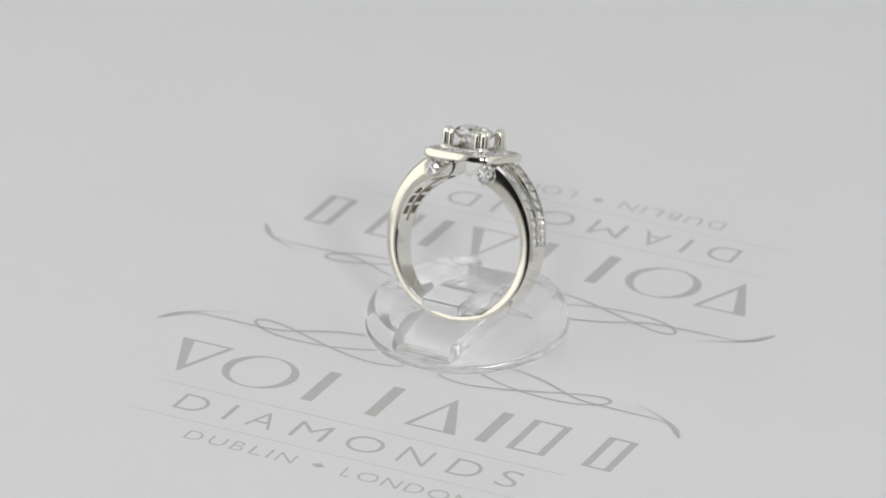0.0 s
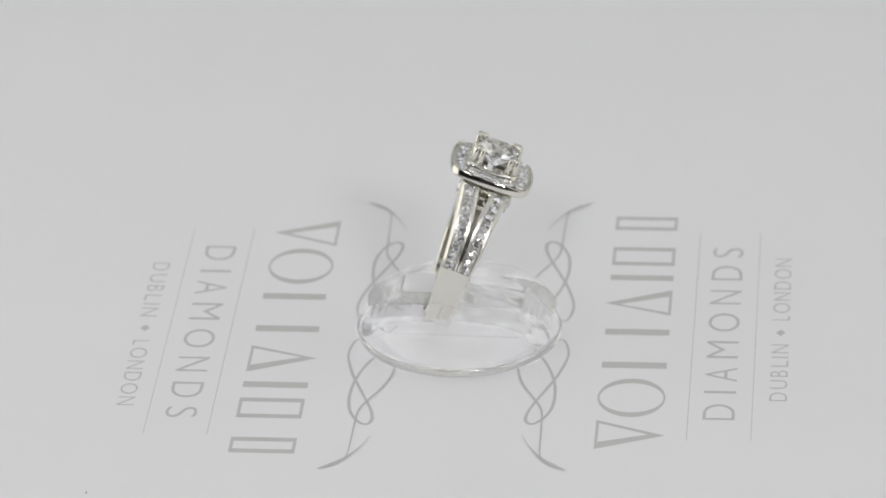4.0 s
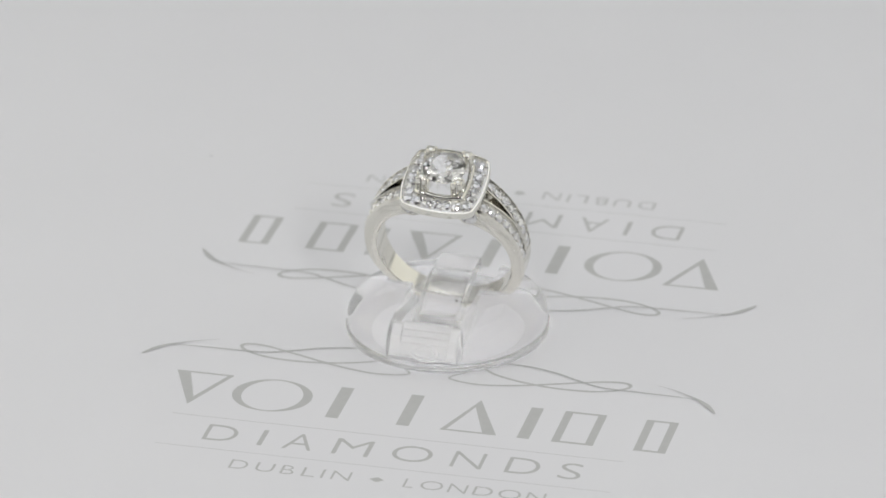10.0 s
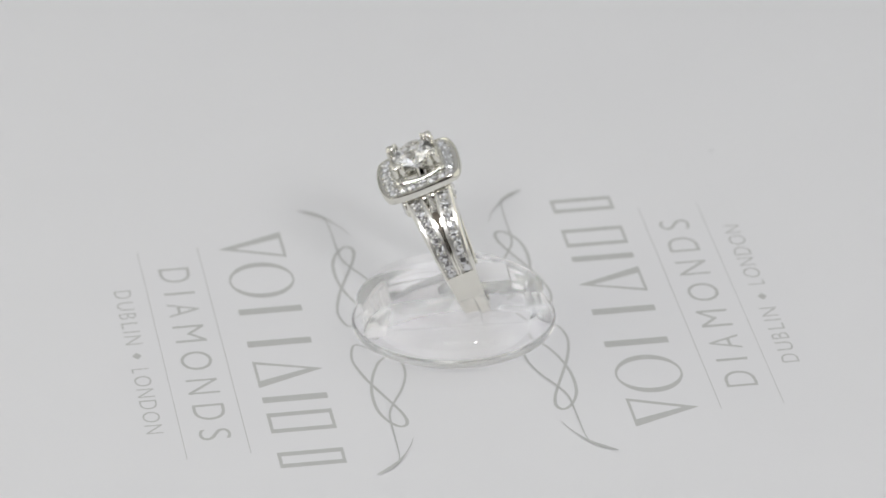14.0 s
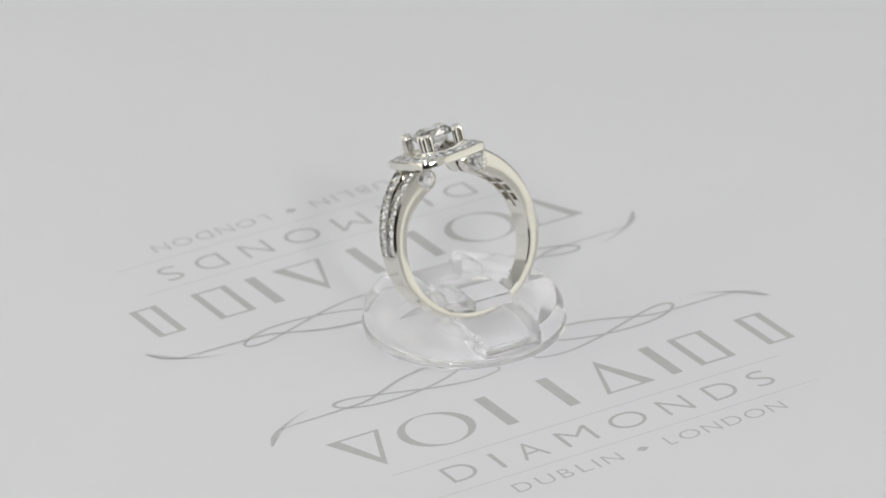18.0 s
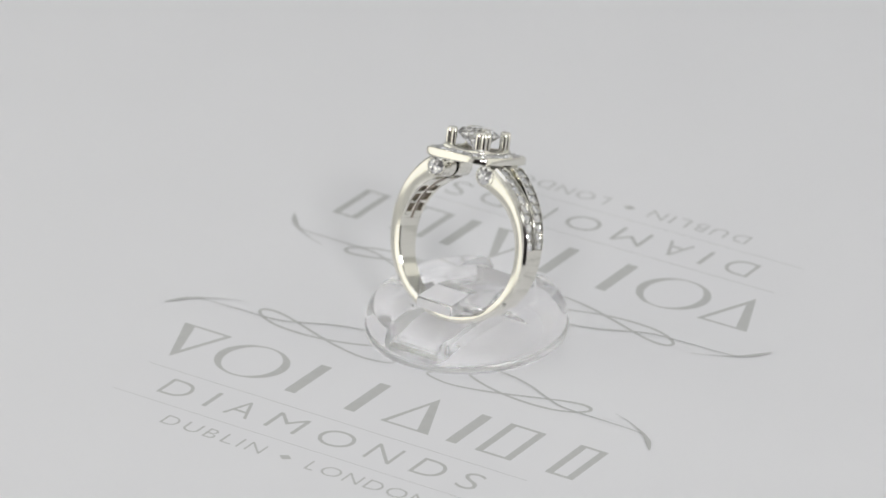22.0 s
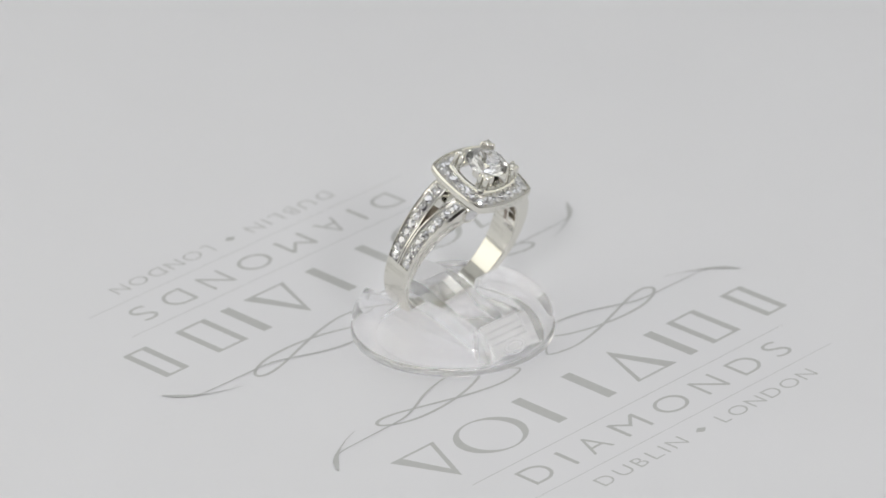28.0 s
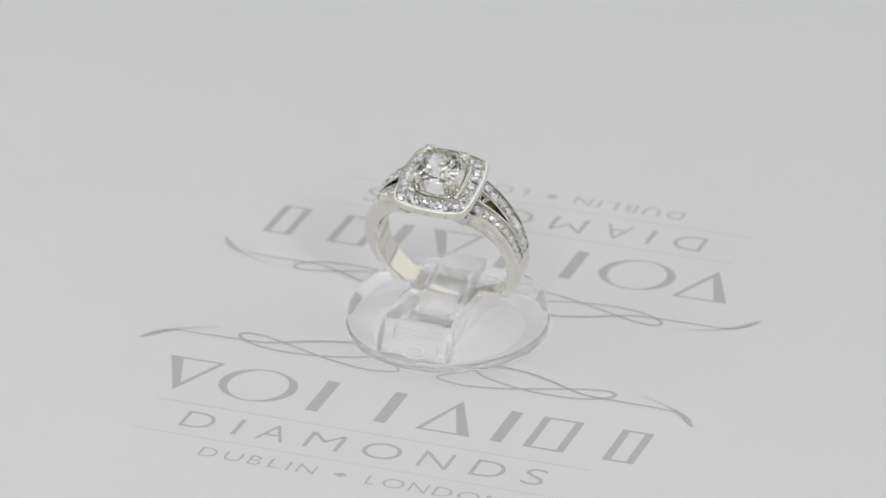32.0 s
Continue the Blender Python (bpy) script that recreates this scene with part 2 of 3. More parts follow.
def emblem(card, m):
    """The printed emblem: a flourish of loops, a row of plain shapes, two rules and two lines of words."""
    def put(name, bm, label=""):
        bmesh.ops.transform(bm, matrix=Matrix.Translation((0, 0, 0.012)) @ m, verts=bm.verts)
        return part(name, bm, INK, card, label)
    for side in (1, -1):
        f = lambda pts: [(side * x, y) for x, y in pts]
        put("flourish_tail", stroke(f([(35.9, 14.0), (34.7, 15.6), (33.4, 16.8), (31.6, 17.9), (29.5, 18.9), (27.6, 19.5)]), [0.15, 0.65, 0.42, 0.16, 0.10, 0.06], 0.08))
        put("flourish_line", stroke(f([(33.4, 16.8), (31.4, 17.25), (25.2, 17.4), (21.1, 17.6), (18.2, 18.6), (15.0, 20.0), (11.6, 20.9), (8.5, 21.0), (5.0, 20.2)]), [0.1, 0.14, 0.20, 0.24, 0.28, 0.28, 0.26, 0.26, 0.2], 0.04))
        put("flourish_loop", stroke(f([(3.6, 21.2), (6.5, 19.0), (8.0, 18.0), (11.4, 16.9), (15.5, 16.25), (19.6, 16.3), (22.4, 17.0), (24.2, 18.1), (24.4, 18.95), (23.3, 19.4), (21.2, 19.15), (18.4, 18.3), (14.9, 17.1), (11.4, 16.0), (7.2, 15.15), (4.4, 15.3), (2.6, 15.9), (2.9, 16.7), (4.3, 17.9)]),
                                   [0.3, 0.32, 0.34, 0.32, 0.34, 0.36, 0.34, 0.38, 0.42, 0.38, 0.34, 0.32, 0.34, 0.34, 0.28, 0.28, 0.26, 0.26, 0.2]))
    # the brand word, as plain shapes: triangles, an oval and bars
    lo, hi = 3.0, 10.9
    oval = [[(-17.25 + rx * math.cos(k * math.pi / 24), (lo + hi) / 2 + ry * math.sin(k * math.pi / 24)) for k in range(48)] for rx, ry in ((4.95, 4.1), (3.75, 3.85))]
    put("brand_shape", flat([([(-30.4, hi), (-23.1, hi), (-26.7, lo - 0.4)], [(-28.6, hi - 0.35), (-23.9, hi - 0.35), (-26.5, lo + 1.6)])]))
    put("brand_shape", flat([tuple(oval)]))
    bar = lambda x0, x1: flat([[(x0, lo), (x1, lo), (x1, hi), (x0, hi)]])
    frame_shape = lambda x0, x1, w, h: flat([([(x0, lo), (x1, lo), (x1, hi), (x0, hi)], [(x0 + w, lo + h), (x1 - w, lo + h), (x1 - w, hi - h), (x0 + w, hi - h)])])
    put("brand_shape", bar(-9.6, -8.0))
    put("brand_shape", bar(-0.8, 0.8))
    put("brand_shape", flat([([(4.6, lo), (11.6, lo), (7.75, hi + 0.4)], [(5.4, lo + 0.35), (9.8, lo + 0.35), (7.5, hi - 1.5)])]))
    put("brand_shape", bar(14.1, 15.6))
    put("brand_shape", frame_shape(18.3, 23.4, 1.0, 0.4))
    put("brand_shape", frame_shape(28.3, 32.2, 1.0, 0.4))
    put("rule", flat([[(-27.7, -0.045), (27.8, -0.045), (27.8, 0.045), (-27.7, 0.045)]]), "thin grey printed rule")
    put("rule", flat([[(-27.5, -7.69), (28.0, -7.69), (28.0, -7.61), (-27.5, -7.61)]]), "thin grey printed rule")
    for char, x0, x1 in (("D", -22.5, -18.5), ("I", -15.7, -15.1), ("A", -12.6, -9.0), ("M", -6.5, -2.0), ("O", 0.6, 5.5), ("N", 8.0, 11.8), ("D", 14.6, 18.6), ("S", 21.0, 23.7)):
        put("letter", printed_letter(char, x0, x1, -5.6, -1.75))
    for char, x0, x1 in (("D", -17.4, -15.2), ("U", -14.2, -12.0), ("B", -11.1, -9.5), ("L", -8.5, -6.9), ("I", -6.15, -5.85), ("N", -4.9, -2.6),
                         ("L", 3.9, 5.1), ("O", 5.9, 8.6), ("N", 9.3, 11.5), ("D", 12.3, 14.6), ("O", 15.3, 18.0), ("N", 18.7, 20.9)):
        put("letter", printed_letter(char, x0, x1, -11.75, -9.65))
    put("diamond_mark", flat([[(-0.35, -10.7), (0.55, -11.3), (1.45, -10.7), (0.55, -10.1)]]))


def printed_card():
    card = new("printed_card")
    tagged(card, "large white card with two grey printed emblems", "card")
    part("sheet", lathe([(0, -0.95), (185, -0.95), (185, -0.03), (184.97, 0), (0, 0)], 160), PAPER, card)
    emblem(card, pose(0.75, -29.14, 0, 0, 0, 1.93))
    emblem(card, pose(-2.0, 27.92, 0, 0, 0, 181.75))
    part("dust_fleck", flat([[(-45.35, 39.05), (-45.0, 39.1), (-45.05, 39.25), (-45.4, 39.22)]]), SPECK, card).location.z = 0.00002
    return card


# ---- the clear ring stand ----
def evaluated(ob):
    return bpy.data.meshes.new_from_object(ob.evaluated_get(bpy.context.evaluated_depsgraph_get()))


def ring_stand():
    top = new("ring_stand")
    tagged(top, "clear acrylic round ring stand with a slot", "ring stand")
    dome = finish("dome", lathe([(0, -0.02), (9.4, -0.02), (9.8, 0.14), (12.25, 0.14), (12.5, 0.3), (12.6, 0.55), (12.6, 1.05), (12.52, 1.2), (12.38, 1.3), (12.36, 1.5), (12.42, 2.0), (12.3, 2.9), (11.8, 3.8), (11.0, 4.6), (10.0, 5.2), (8.6, 5.6), (7.4, 5.78), (4, 5.85), (0, 5.85)], 128), ACRYLIC, None)
    tools = []

    def cut(bm, m=Matrix()):
        bmesh.ops.transform(bm, matrix=m, verts=bm.verts)
        t = finish("cutter", bm, ACRYLIC, None)
        mod = dome.modifiers.new("cut", "BOOLEAN")
        mod.operation, mod.object, mod.solver = "DIFFERENCE", t, "EXACT"
        tools.append(t)
    # the slot for the ring leans as the ring does; a notch before it holds the tongue
    disc = lathe([(0, -1.75), (9.75, -1.75), (9.75, 2.4), (0, 2.4)], 96)
    cut(disc, pose(0, 3.0, 3.0, 20.6, 0, 1.5) @ Matrix.Translation((0.2, 0, 9.0)) @ Matrix.Rotation(-math.pi / 2, 4, "X"))
    cut(box(-14, 14, 0, 20, 0, 10), pose(0, 2.2, 4.65, -6, 0, 1.5))
    cut(box(-4.4, 4.2, -9.6, 9.8, 1.5, 9, 0.5))
    cut(box(-4.5, 4.3, -14, -8.8, 1.36, 9))
    cut(box(-4.1, 3.8, 9.0, 14, 1.36, 9))
    cut(box(-4.5, 4.3, -11.1, -8.8, 1.1, 2))
    soften = dome.modifiers.new("soften", "BEVEL")
    soften.width, soften.segments, soften.limit_method, soften.angle_limit = 0.22 * MM, 2, "ANGLE", radians(40)
    me = evaluated(dome)
    dome.modifiers.clear()
    dome.data = me
    me.shade_smooth()
    me.set_sharp_from_angle(angle=radians(28))
    for t in tools:
        bpy.data.objects.remove(t)
    dome.parent = top
    dome.visible_shadow = False
    side = [(-7.6, 1.7), (-7.6, 2.6), (-5.2, 4.3), (0.5, 6.3), (2.5, 6.8), (6.7, 6.8), (7.0, 6.5), (7.0, 5.6), (6.7, 5.35), (3.0, 4.9), (0.2, 3.7), (-1.0, 1.7)]
    bm = loft([[(x, y, z) for y, z in side] for x in (-2.75, 2.45)])
    bmesh.ops.bevel(bm, geom=bm.edges[:], offset=0.12, segments=2, affect="EDGES", profile=0.5)
    part("tongue", bm, TONGUE, top, "", 35).visible_shadow = False
    # the stepped window moulded into the front of the notch, with an oval mark
    rise = [(1.1, -10.95), (1.5, -10.8), (2.6, -10.1), (2.7, -9.8), (3.2, -9.5), (3.3, -9.2), (3.8, -8.9), (3.9, -8.6), (4.5, -8.2), (4.6, -7.9), (1.1, -7.9)]
    bm = loft([[(x, y, z) for z, y in rise] for x in (-3.1, 2.9)])
    window = part("front_window", bm, FROST, top, "stepped frosted window of the stand")
    window.visible_shadow = False
    for x0, x1 in ((-4.4, -3.15), (2.95, 4.2)):
        wedge = [(1.1, -11.0), (1.6, -10.7), (1.9, -10.3), (2.9, -9.8), (3.3, -9.6), (4.4, -8.5), (4.4, -7.9), (1.1, -7.9)]
        bm = loft([[(x, y, z) for z, y in wedge] for x in (x0, x1)])
        bmesh.ops.bevel(bm, geom=bm.edges[:], offset=0.06, segments=1, affect="EDGES")
        part("corner_step", bm, FROST, window).visible_shadow = False
    for rx, rz in ((1.75, 0.95), (1.2, 0.5)):
        rings = []
        for i in range(32):
            a = 2 * math.pi * i / 32
            mid = Vector((0.1 + rx * math.cos(a), -10.6 + 0.7 * rz * math.sin(a), 1.85 + 0.8 * rz * math.sin(a) * (1 - 0.25 * math.cos(a) ** 2)))
            rings.append([mid + Vector((0.17 * math.cos(b) * math.cos(a), 0.17 * math.sin(b), 0.17 * math.cos(b) * math.sin(a))) for b in (k * math.pi / 4 for k in range(8))])
        part("moulding_mark", loft(rings, closed=True), FROST, window, "", 60).visible_shadow = False
    # added milky plates imitate the pale total reflection in the clear tongue
    part("tongue_end_plate", box(-2.66, 2.36, 7.0, 7.06, 5.45, 6.7, 0.02), PALE_FACE, top).visible_shadow = False
    part("tongue_top_plate", box(-2.66, 2.36, 2.9, 6.75, 6.8, 6.85, 0.02), PALE_FACE, top).visible_shadow = False
    # the low sill at the other end of the notch
    bm = loft([[(x, y, z) for y, z in ((9.2, 1.5), (9.2, 2.2), (9.7, 2.5), (10.2, 1.9), (10.7, 1.9), (11.2, 1.45), (11.2, 1.37), (9.3, 1.37))] for x in (-3.9, 3.6)])
    part("back_sill", bm, TONGUE, top).visible_shadow = False
    bm = bead(0.2)
    bmesh.ops.translate(bm, vec=(0.6, 1.5, 1.72), verts=bm.verts)
    part("dust_speck", bm, SPECK, top)
    return top


STAND = pose(-1.15 * MM, -0.35 * MM, 0)


# ---- the diamond ring ----
def section(r0, r1, y0, y1, a, c=0.12, crown=0.0, rim=None):
    """A bevelled oblong cross-section of the band at the angle a, between two radii and two sides, whose flanks may be crowned."""
    rim = rim or (c, c)  # the outer edges' chamfer, on the near and far sides
    crown *= min(1.0, (r1 - r0) / 1.75) ** 2
    flank = [(r0 + 2 * c + (r1 - r0 - 2 * c - max(rim)) * k / 4, crown * (1 - (k / 2 - 1) ** 2)) for k in range(5)]
    k = [(r, y0 - h) for r, h in flank] + [(r1, y0 + rim[0]), (r1, y1 - rim[1])] + [(r, y1 + h) for r, h in flank[::-1]] + [(r0, y1 - c * 2), (r0, y0 + c * 2)]
    return [(r * math.cos(a), y, r * math.sin(a)) for r, y in k]


def mixed(a, b, t):
    return a + (b - a) * t


def shoulder_outer(deg):
    """The outer radius of the shoulder at an angle above the horizontal."""
    return 10.08 + 1.67 * max(0.0, deg / 65) ** 1.3


DROP = Vector((-0.22, 0, -0.35))  # the band's centre, from the ring's origin


def shoulder_inner(deg):
    return 8.45 + 0.40 * min(1.0, max(0.0, deg / 40))


def half_width(deg):
    """Half the ring's width at an angle above the horizontal: narrow below, broad at the head."""
    return 1.45 + 1.5 * ((deg + 90) / 156) ** 2.4


def diamond_ring():
    top = new("diamond_ring")
    tagged(top, "white gold halo diamond ring leaning in its stand", "ring")
    # plain lower shank
    rings = []
    for i in range(61):
        deg = mixed(-188, 8, i / 60)
        low = max(0.0, -math.sin(radians(deg)))
        up = deg if deg > -90 else -180 - deg
        half = half_width(up)
        rings.append(section(shoulder_inner(up), mixed(shoulder_outer(up), 9.3, low ** 1.5), -half, half, radians(deg), 0.06, 0.075, (0.28, 0.28)))
        if up >= 7.99:  # an inner tongue runs on under the stones
            ends = [(e, half_width(e) - 0.22) for e in (8.01, 9.5, 11, 12.5, 14.5)]
            more = [section(shoulder_inner(e), 9.35, -w, w, radians(e if deg > -90 else -180 - e), 0.02) for e, w in ends]
            rings = rings + more if deg > -90 else more[::-1] + rings
    bm = loft(rings)
    bmesh.ops.translate(bm, vec=DROP, verts=bm.verts)
    part("shank", bm, GOLD, top, "", 30)
    cuts, halo_cuts = {}, {}
    bead_small = None
    for sx in (1, -1):
        for sy in (1, -1):
            mirror = Matrix.Translation(DROP) @ Matrix.Diagonal((sx, sy, 1, 1))
            # rail: outer block with raised edges, a sunk bed between, and an open lattice under it
            def span(d):
                return 0.04 + 0.72 * max(0.0, (d - 37) / 29) ** 1.1, half_width(d)
            degs = [mixed(8, 66, i / 24) for i in range(25)]
            bm = bmesh.new()
            loft([section(9.4, shoulder_outer(d), span(d)[0], span(d)[0] + 0.22, radians(d), 0.04) for d in degs], bm=bm)
            loft([section(shoulder_inner(d) + 0.02, 9.41, min(span(d)[0], 0.35) if d < 46 else span(d)[0], 0.42 if span(d)[0] < 0.2 else span(d)[0] + 0.24, radians(d), 0.04) for d in degs if d > 13.5], bm=bm)
            loft([section(shoulder_inner(d), shoulder_outer(d), span(d)[1] - 0.30, span(d)[1], radians(d), 0.06, 0.075, (0.04, 0.28)) for d in degs], bm=bm)
            loft([section(shoulder_inner(d) + 0.02, 9.2, span(d)[1] - 0.52, span(d)[1] - 0.26, radians(d), 0.03) for d in degs if 13.5 < d < 61], bm=bm)
            bmesh.ops.transform(bm, matrix=mirror, verts=bm.verts)
            rail = part("shoulder_rail", bm, GOLD, top, "", 30)
            bm = loft([section(9.32, max(9.45, shoulder_outer(d) - 0.36), span(d)[0] + 0.2, span(d)[1] - 0.2, radians(d), 0.02) for d in degs])
            bmesh.ops.transform(bm, matrix=mirror, verts=bm.verts)
            part("stone_bed", bm, BED, rail)
            # a thin added plate, its dark colour standing in for shade in the lattice windows
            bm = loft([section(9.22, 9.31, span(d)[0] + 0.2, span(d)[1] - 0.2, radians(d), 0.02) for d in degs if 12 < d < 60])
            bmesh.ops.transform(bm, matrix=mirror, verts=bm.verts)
            part("window_shade_plate", bm, RECESS_SHADE, rail, "dark plate under the stone bed, for the windows' shade")
            for stops in ((13.6, 17, 20.5), (28.0, 30.6), (38.1, 40.7), (48.2, 52, 56, 60)):
                bm = loft([section(shoulder_inner(e) + 0.03, 9.76, max(0.36, span(e)[0] + 0.2), span(e)[1] - 0.22, radians(e), 0.02) for e in stops])
                bmesh.ops.transform(bm, matrix=mirror, verts=bm.verts)
                part("lattice_bar", bm, GOLD, rail)
            for k in range(9):
                d = 11 + 6.35 * k
                y = sum(span(d)) / 2
                r = shoulder_outer(d) - 0.25
                a = radians(d)
                m = Matrix.Translation(DROP) @ Matrix.Translation((sx * r * math.cos(a), sy * y, r * math.sin(a))) @ Matrix.Rotation(sx * (math.pi / 2 - a), 4, "Y") @ Matrix.Rotation(0.16 * math.sin(k * 2.3 + sx), 4, "X") @ Matrix.Rotation(0.16 * math.sin(k * 3.7 + sy), 4, "Y") @ Matrix.Rotation(k * 0.9 + sx, 4, "Z")
                pick = (k * 2 + sx + 2 * sy) % 5
                if pick not in cuts:
                    cuts[pick] = part("pave_diamond", brilliant(0.645, 7, pick, 0.18, 1), SMALL_DIAMOND, top)
                    cuts[pick].matrix_basis = Matrix.Translation(m.translation * MM) @ m.to_3x3().to_4x4()
                else:
                    again(cuts[pick], "pave_diamond", m, top)
                for s in (-1, 1):
                    b = radians(d + 3.2)
                    rb = shoulder_outer(d + 3.2) - 0.06
                    w = sum(span(d + 3.2)) / 2 + s * 0.45
                    mb = Matrix.Translation(DROP) @ Matrix.Translation((sx * rb * math.cos(b), sy * w, rb * math.sin(b)))
                    if bead_small is None:
                        bead_small = part("bead", bead(0.15), GOLD, top, "", 60)
                        bead_small.matrix_basis = Matrix.Translation(mb.translation * MM)
                    else:
                        again(bead_small, "bead", mb, top)
            # a thin web closes the inner side of the split, coloured dark for its shade
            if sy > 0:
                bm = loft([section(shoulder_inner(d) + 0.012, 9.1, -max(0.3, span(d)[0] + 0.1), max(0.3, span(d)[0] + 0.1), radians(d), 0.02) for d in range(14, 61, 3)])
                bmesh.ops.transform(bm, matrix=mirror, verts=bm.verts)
                part("web", bm, RECESS_SHADE, rail, "thin web with the split's shade in its dark brown colour", 30)
            # the rounded scroll that ends the rail, with a stone set in its face
            x, z, y1, y0 = 3.63, 9.15, 2.95 if sy > 0 else 3.12, 0.32
            bm = lathe([(0, y0), (1.22, y0), (1.33, y0 + 0.12), (1.33, y1 - 0.15), (1.27, y1 - 0.02), (1.13, y1), (1.06, y1 - 0.12), (0, y1 - 0.14)], 40)
            m = Matrix.Translation((sx * x, 0, z)) @ Matrix.Rotation(-sy * math.pi / 2, 4, "X")
            bmesh.ops.transform(bm, matrix=m, verts=bm.verts)
            bezel = part("bezel", bm, GOLD, top, "", 35)
            out = Matrix.Translation((sx * x, sy * (y1 - 0.03), z)) @ Matrix.Rotation(-sy * math.pi / 2, 4, "X")
            bm = brilliant(1.1, 8, 31 + sx + 2 * sy, 0.17)
            bmesh.ops.transform(bm, matrix=out, verts=bm.verts)
            part("bezel_diamond", bm, BEZEL_DIAMOND, bezel)
            for k in range(22):
                a = 2 * math.pi * k / 22
                again(bead_small, "milgrain_bead", Matrix.Translation((sx * x + 1.22 * math.cos(a), sy * (y1 - 0.02), z + 1.22 * math.sin(a))) @ Matrix.Scale(0.95, 4), bezel)
    # halo plate: a cushion outline with bowed sides
    def cushion(k, ax, ay, bow):
        n = 14
        out = []
        for q in range(4):
            for i in range(n):
                t = -1 + 2 * (i + 0.5) / n
                u = math.copysign(abs(t) ** 0.9, t)
                bulge = bow * (1 - abs(t) ** 2.2)
                p = ((ax + bulge), ay * u) if q == 0 else (-ax * u, ay + bulge * 1.2) if q == 1 else (-(ax + bulge), -ay * u) if q == 2 else (ax * u, -(ay + bulge * 1.2))
                out.append((p[0] * k, p[1] * k))
        return out
    halo = lambda k, z: [(x, y - 0.09, z) for x, y in cushion(k, 4.47, 4.49, 0.66)]
    plate = part("halo_rim", loft([halo(0.90, 10.46), halo(0.97, 10.5), halo(1.0, 10.66), halo(1.0, 11.38), halo(0.985, 11.52), halo(0.955, 11.54), halo(0.94, 11.44), halo(0.94, 11.2), halo(0.86, 10.8)], closed=True), GOLD, top, "", 35)
    part("halo_bed", loft([halo(0.95, 10.8), halo(0.95, 11.30), halo(0.55, 11.67), halo(0.55, 10.8)], closed=True), BED, plate)
    spots = [(i, -3) for i in range(-3, 4)] + [(3, j) for j in range(-2, 4)] + [(i, 3) for i in range(2, -4, -1)] + [(-3, j) for j in range(2, -3, -1)]

    def halo_spot(i, j, inset=1.0):
        """The place of a stone on the halo, its sides bowed like the rim."""
        bow = 0.34 * (1 - (min(abs(i), abs(j)) / 3) ** 2)
        x, y = i * 1.2, j * 1.2
        x += math.copysign(bow, x) * (abs(i) >= 3)
        y += math.copysign(bow, y) * (abs(j) >= 3)
        return x * inset, y * inset - 0.12
    for n, (i, j) in enumerate(spots):
        x, y = halo_spot(i, j)
        m = Matrix.Translation((x, y, 11.53)) @ Matrix.Rotation(0.14 * math.copysign(1, x) * (abs(i) == 3), 4, "Y") @ Matrix.Rotation(-0.14 * math.copysign(1, y) * (abs(j) == 3), 4, "X") @ Matrix.Rotation(0.14 * math.sin(n * 2.1), 4, "X") @ Matrix.Rotation(0.14 * math.sin(n * 3.3 + 1), 4, "Y") @ Matrix.Rotation(n * 0.7, 4, "Z")
        pick = n * 3 % 7
        if pick not in halo_cuts:
            halo_cuts[pick] = part("halo_diamond", brilliant(0.655, 8, pick + 9, 0.18, 1), SMALL_DIAMOND, top)
            halo_cuts[pick].matrix_basis = Matrix.Translation(m.translation * MM) @ m.to_3x3().to_4x4()
        else:
            again(halo_cuts[pick], "halo_diamond", m, top)
        i2, j2 = spots[(n + 1) % len(spots)]
        for inset, z in ((0.85, 11.66), (1.15, 11.48)):
            bx, by = halo_spot((i + i2) / 2, (j + j2) / 2, inset)
            again(bead_small, "bead", Matrix.Translation((bx, by, z)), top)
    # raised square gallery and its corner claws
    def square(h, z, dip=0.0):
        """A square outline with rounded corners and slightly bowed sides that dip midway between the claws."""
        out = []
        for q in range(4):
            for i in range(9):
                t = -0.9 + 1.8 * i / 8
                mid = 1 - (t / 0.9) ** 2
                x, y = h * (1 + 0.05 * mid), h * t
                x, y = ((x, y), (-y, x), (-x, -y), (y, -x))[q]
                out.append((x, y, z - dip * mid))
        return out
    part("gallery", loft([square(2.5, 11.3), square(3.0, 11.3), square(3.12, 11.55, 0.05), square(3.14, 11.85, 0.12), square(3.06, 12.12, 0.26), square(2.9, 12.3, 0.36), square(2.7, 12.33, 0.4), square(2.5, 12.2, 0.36)], closed=True), GOLD, top, "", 50)
    for sx in (1, -1):
        for sy in (1, -1):
            bm = bmesh.new()
            for px, py, r in ((2.68, 1.8, 0.36), (1.8, 2.68, 0.36), (2.6, 2.6, 0.38)):
                ring_at = lambda k, z: [(sx * px + k * r * math.cos(math.pi * i / 8), sy * py + k * r * math.sin(math.pi * i / 8), z) for i in range(16)]
                loft([ring_at(0.8, 11.5), ring_at(0.95, 12.6), ring_at(1, 13.5), ring_at(0.88, 14.0), ring_at(0.58, 14.24), ring_at(0.2, 14.3)], bm=bm)
            claw = part("claw", bm, GOLD, top, "", 50)
            bm = bead(0.40)
            for v in bm.verts:
                v.co = (v.co.x * 1.5 + sx * 2.3, v.co.y * 1.5 + sy * 2.32, v.co.z * 0.75 + 14.08)
            part("claw_tip", bm, GOLD, claw, "", 60)
    bm = brilliant(2.62, 8, 4, 0.055)
    bmesh.ops.translate(bm, vec=(0, 0, 13.72), verts=bm.verts)
    part("centre_diamond", bm, DIAMOND, top, "round brilliant-cut centre diamond")
    return top


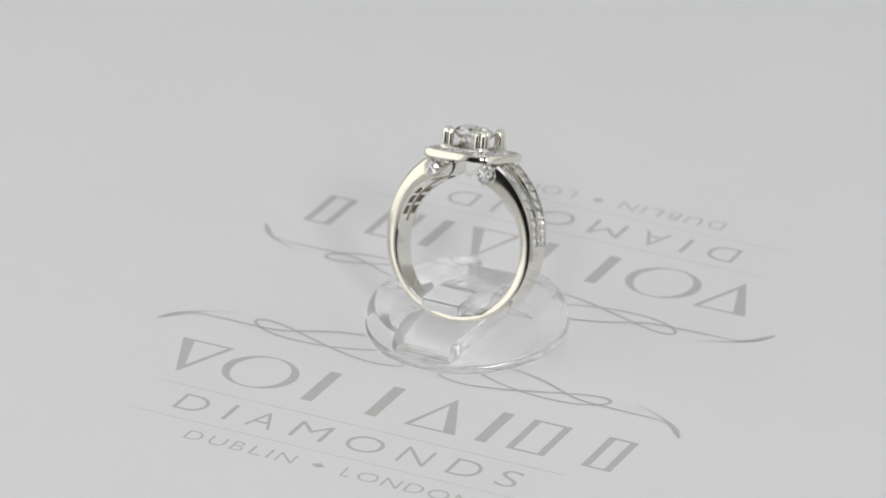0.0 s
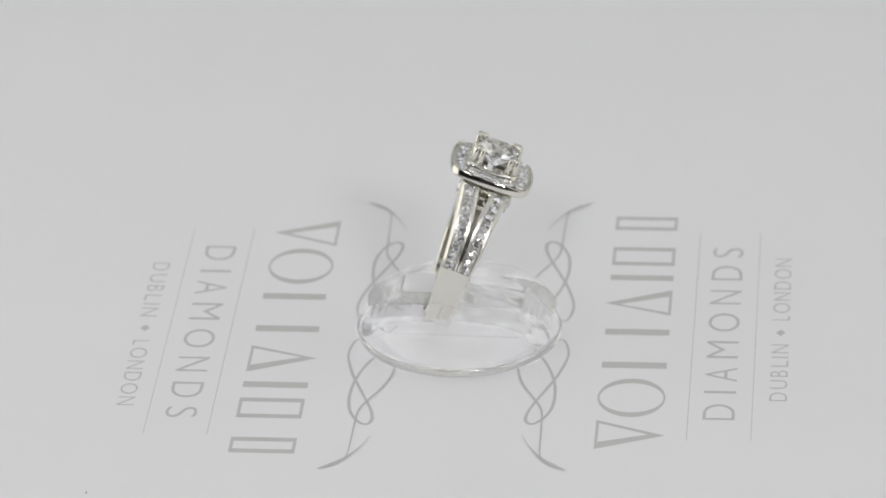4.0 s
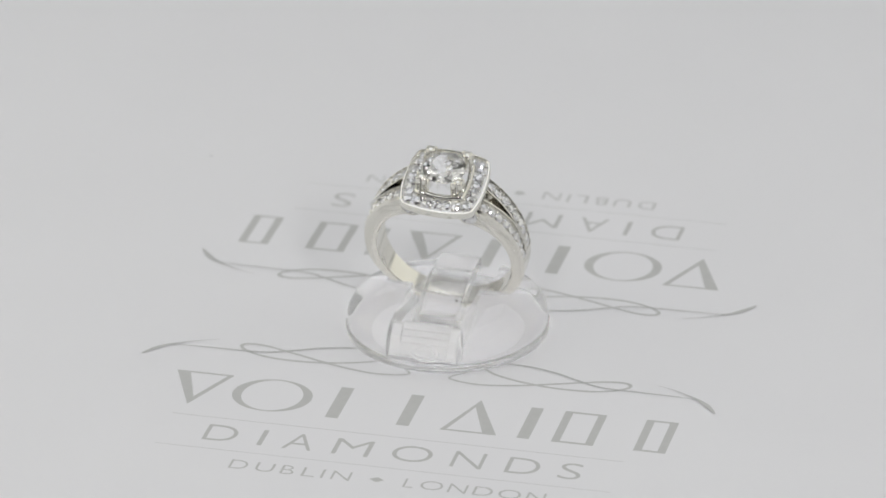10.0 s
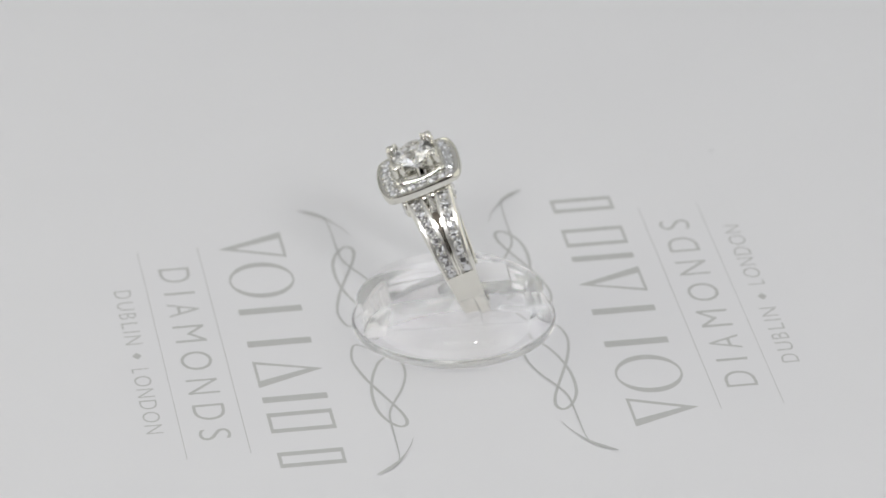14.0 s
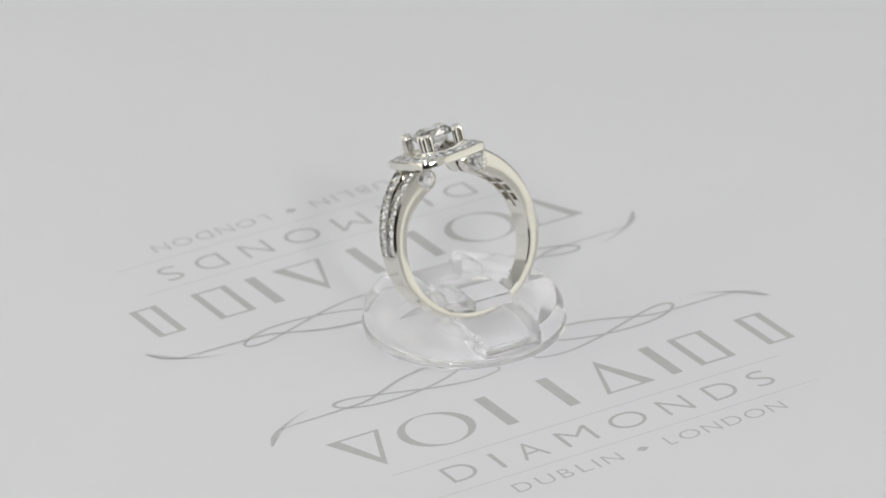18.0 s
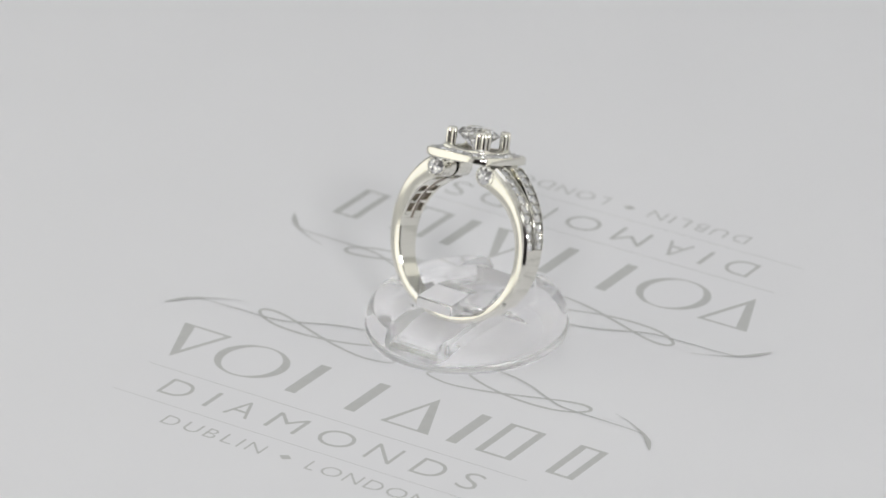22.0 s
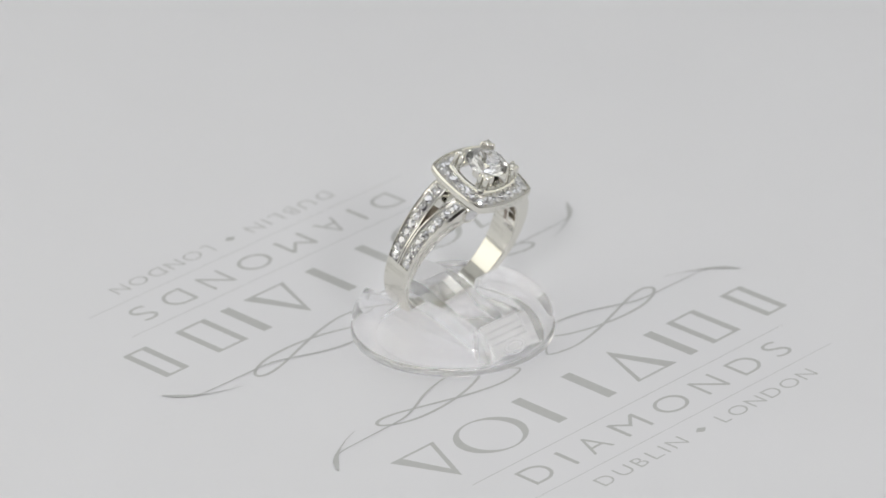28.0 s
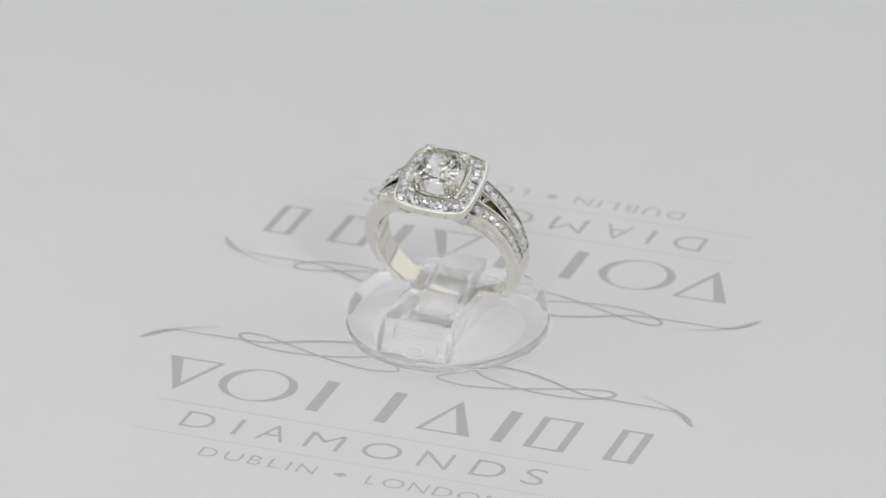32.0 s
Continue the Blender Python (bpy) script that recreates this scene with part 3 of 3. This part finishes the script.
RING = pose(-0.75 * MM, -0.486 * MM, 11.593 * MM, 20.64, 3.76, 1.50)

table_thing, card_thing, stand_thing, ring_thing = turntable(), printed_card(), ring_stand(), diamond_ring()


# ---- the turning of the table, one turn in about 21.6 s ----
def turn(t):
    drift = np.interp(t, [0, 2.5, 4.5, 7, 9, 11.5, 14.5, 16.5, 19, 21.5, 24.5, 26.5, 29, 32],
                      [0.07, 0.35, 0.27, 0.21, 0.0, -0.34, -0.29, -0.43, -0.42, -0.23, 0.22, 0.19, 0.19, -0.17])
    return pose(0, 0, 0, 0, 0, -16.6548 * (t - 9) + float(drift))


def motions():
    times = [float(t) for t in range(33)]
    for thing, rest in ((table_thing, Matrix()), (card_thing, Matrix()), (stand_thing, STAND), (ring_thing, RING)):
        walk(thing, [(t, turn(t) @ rest) for t in times])


motions()
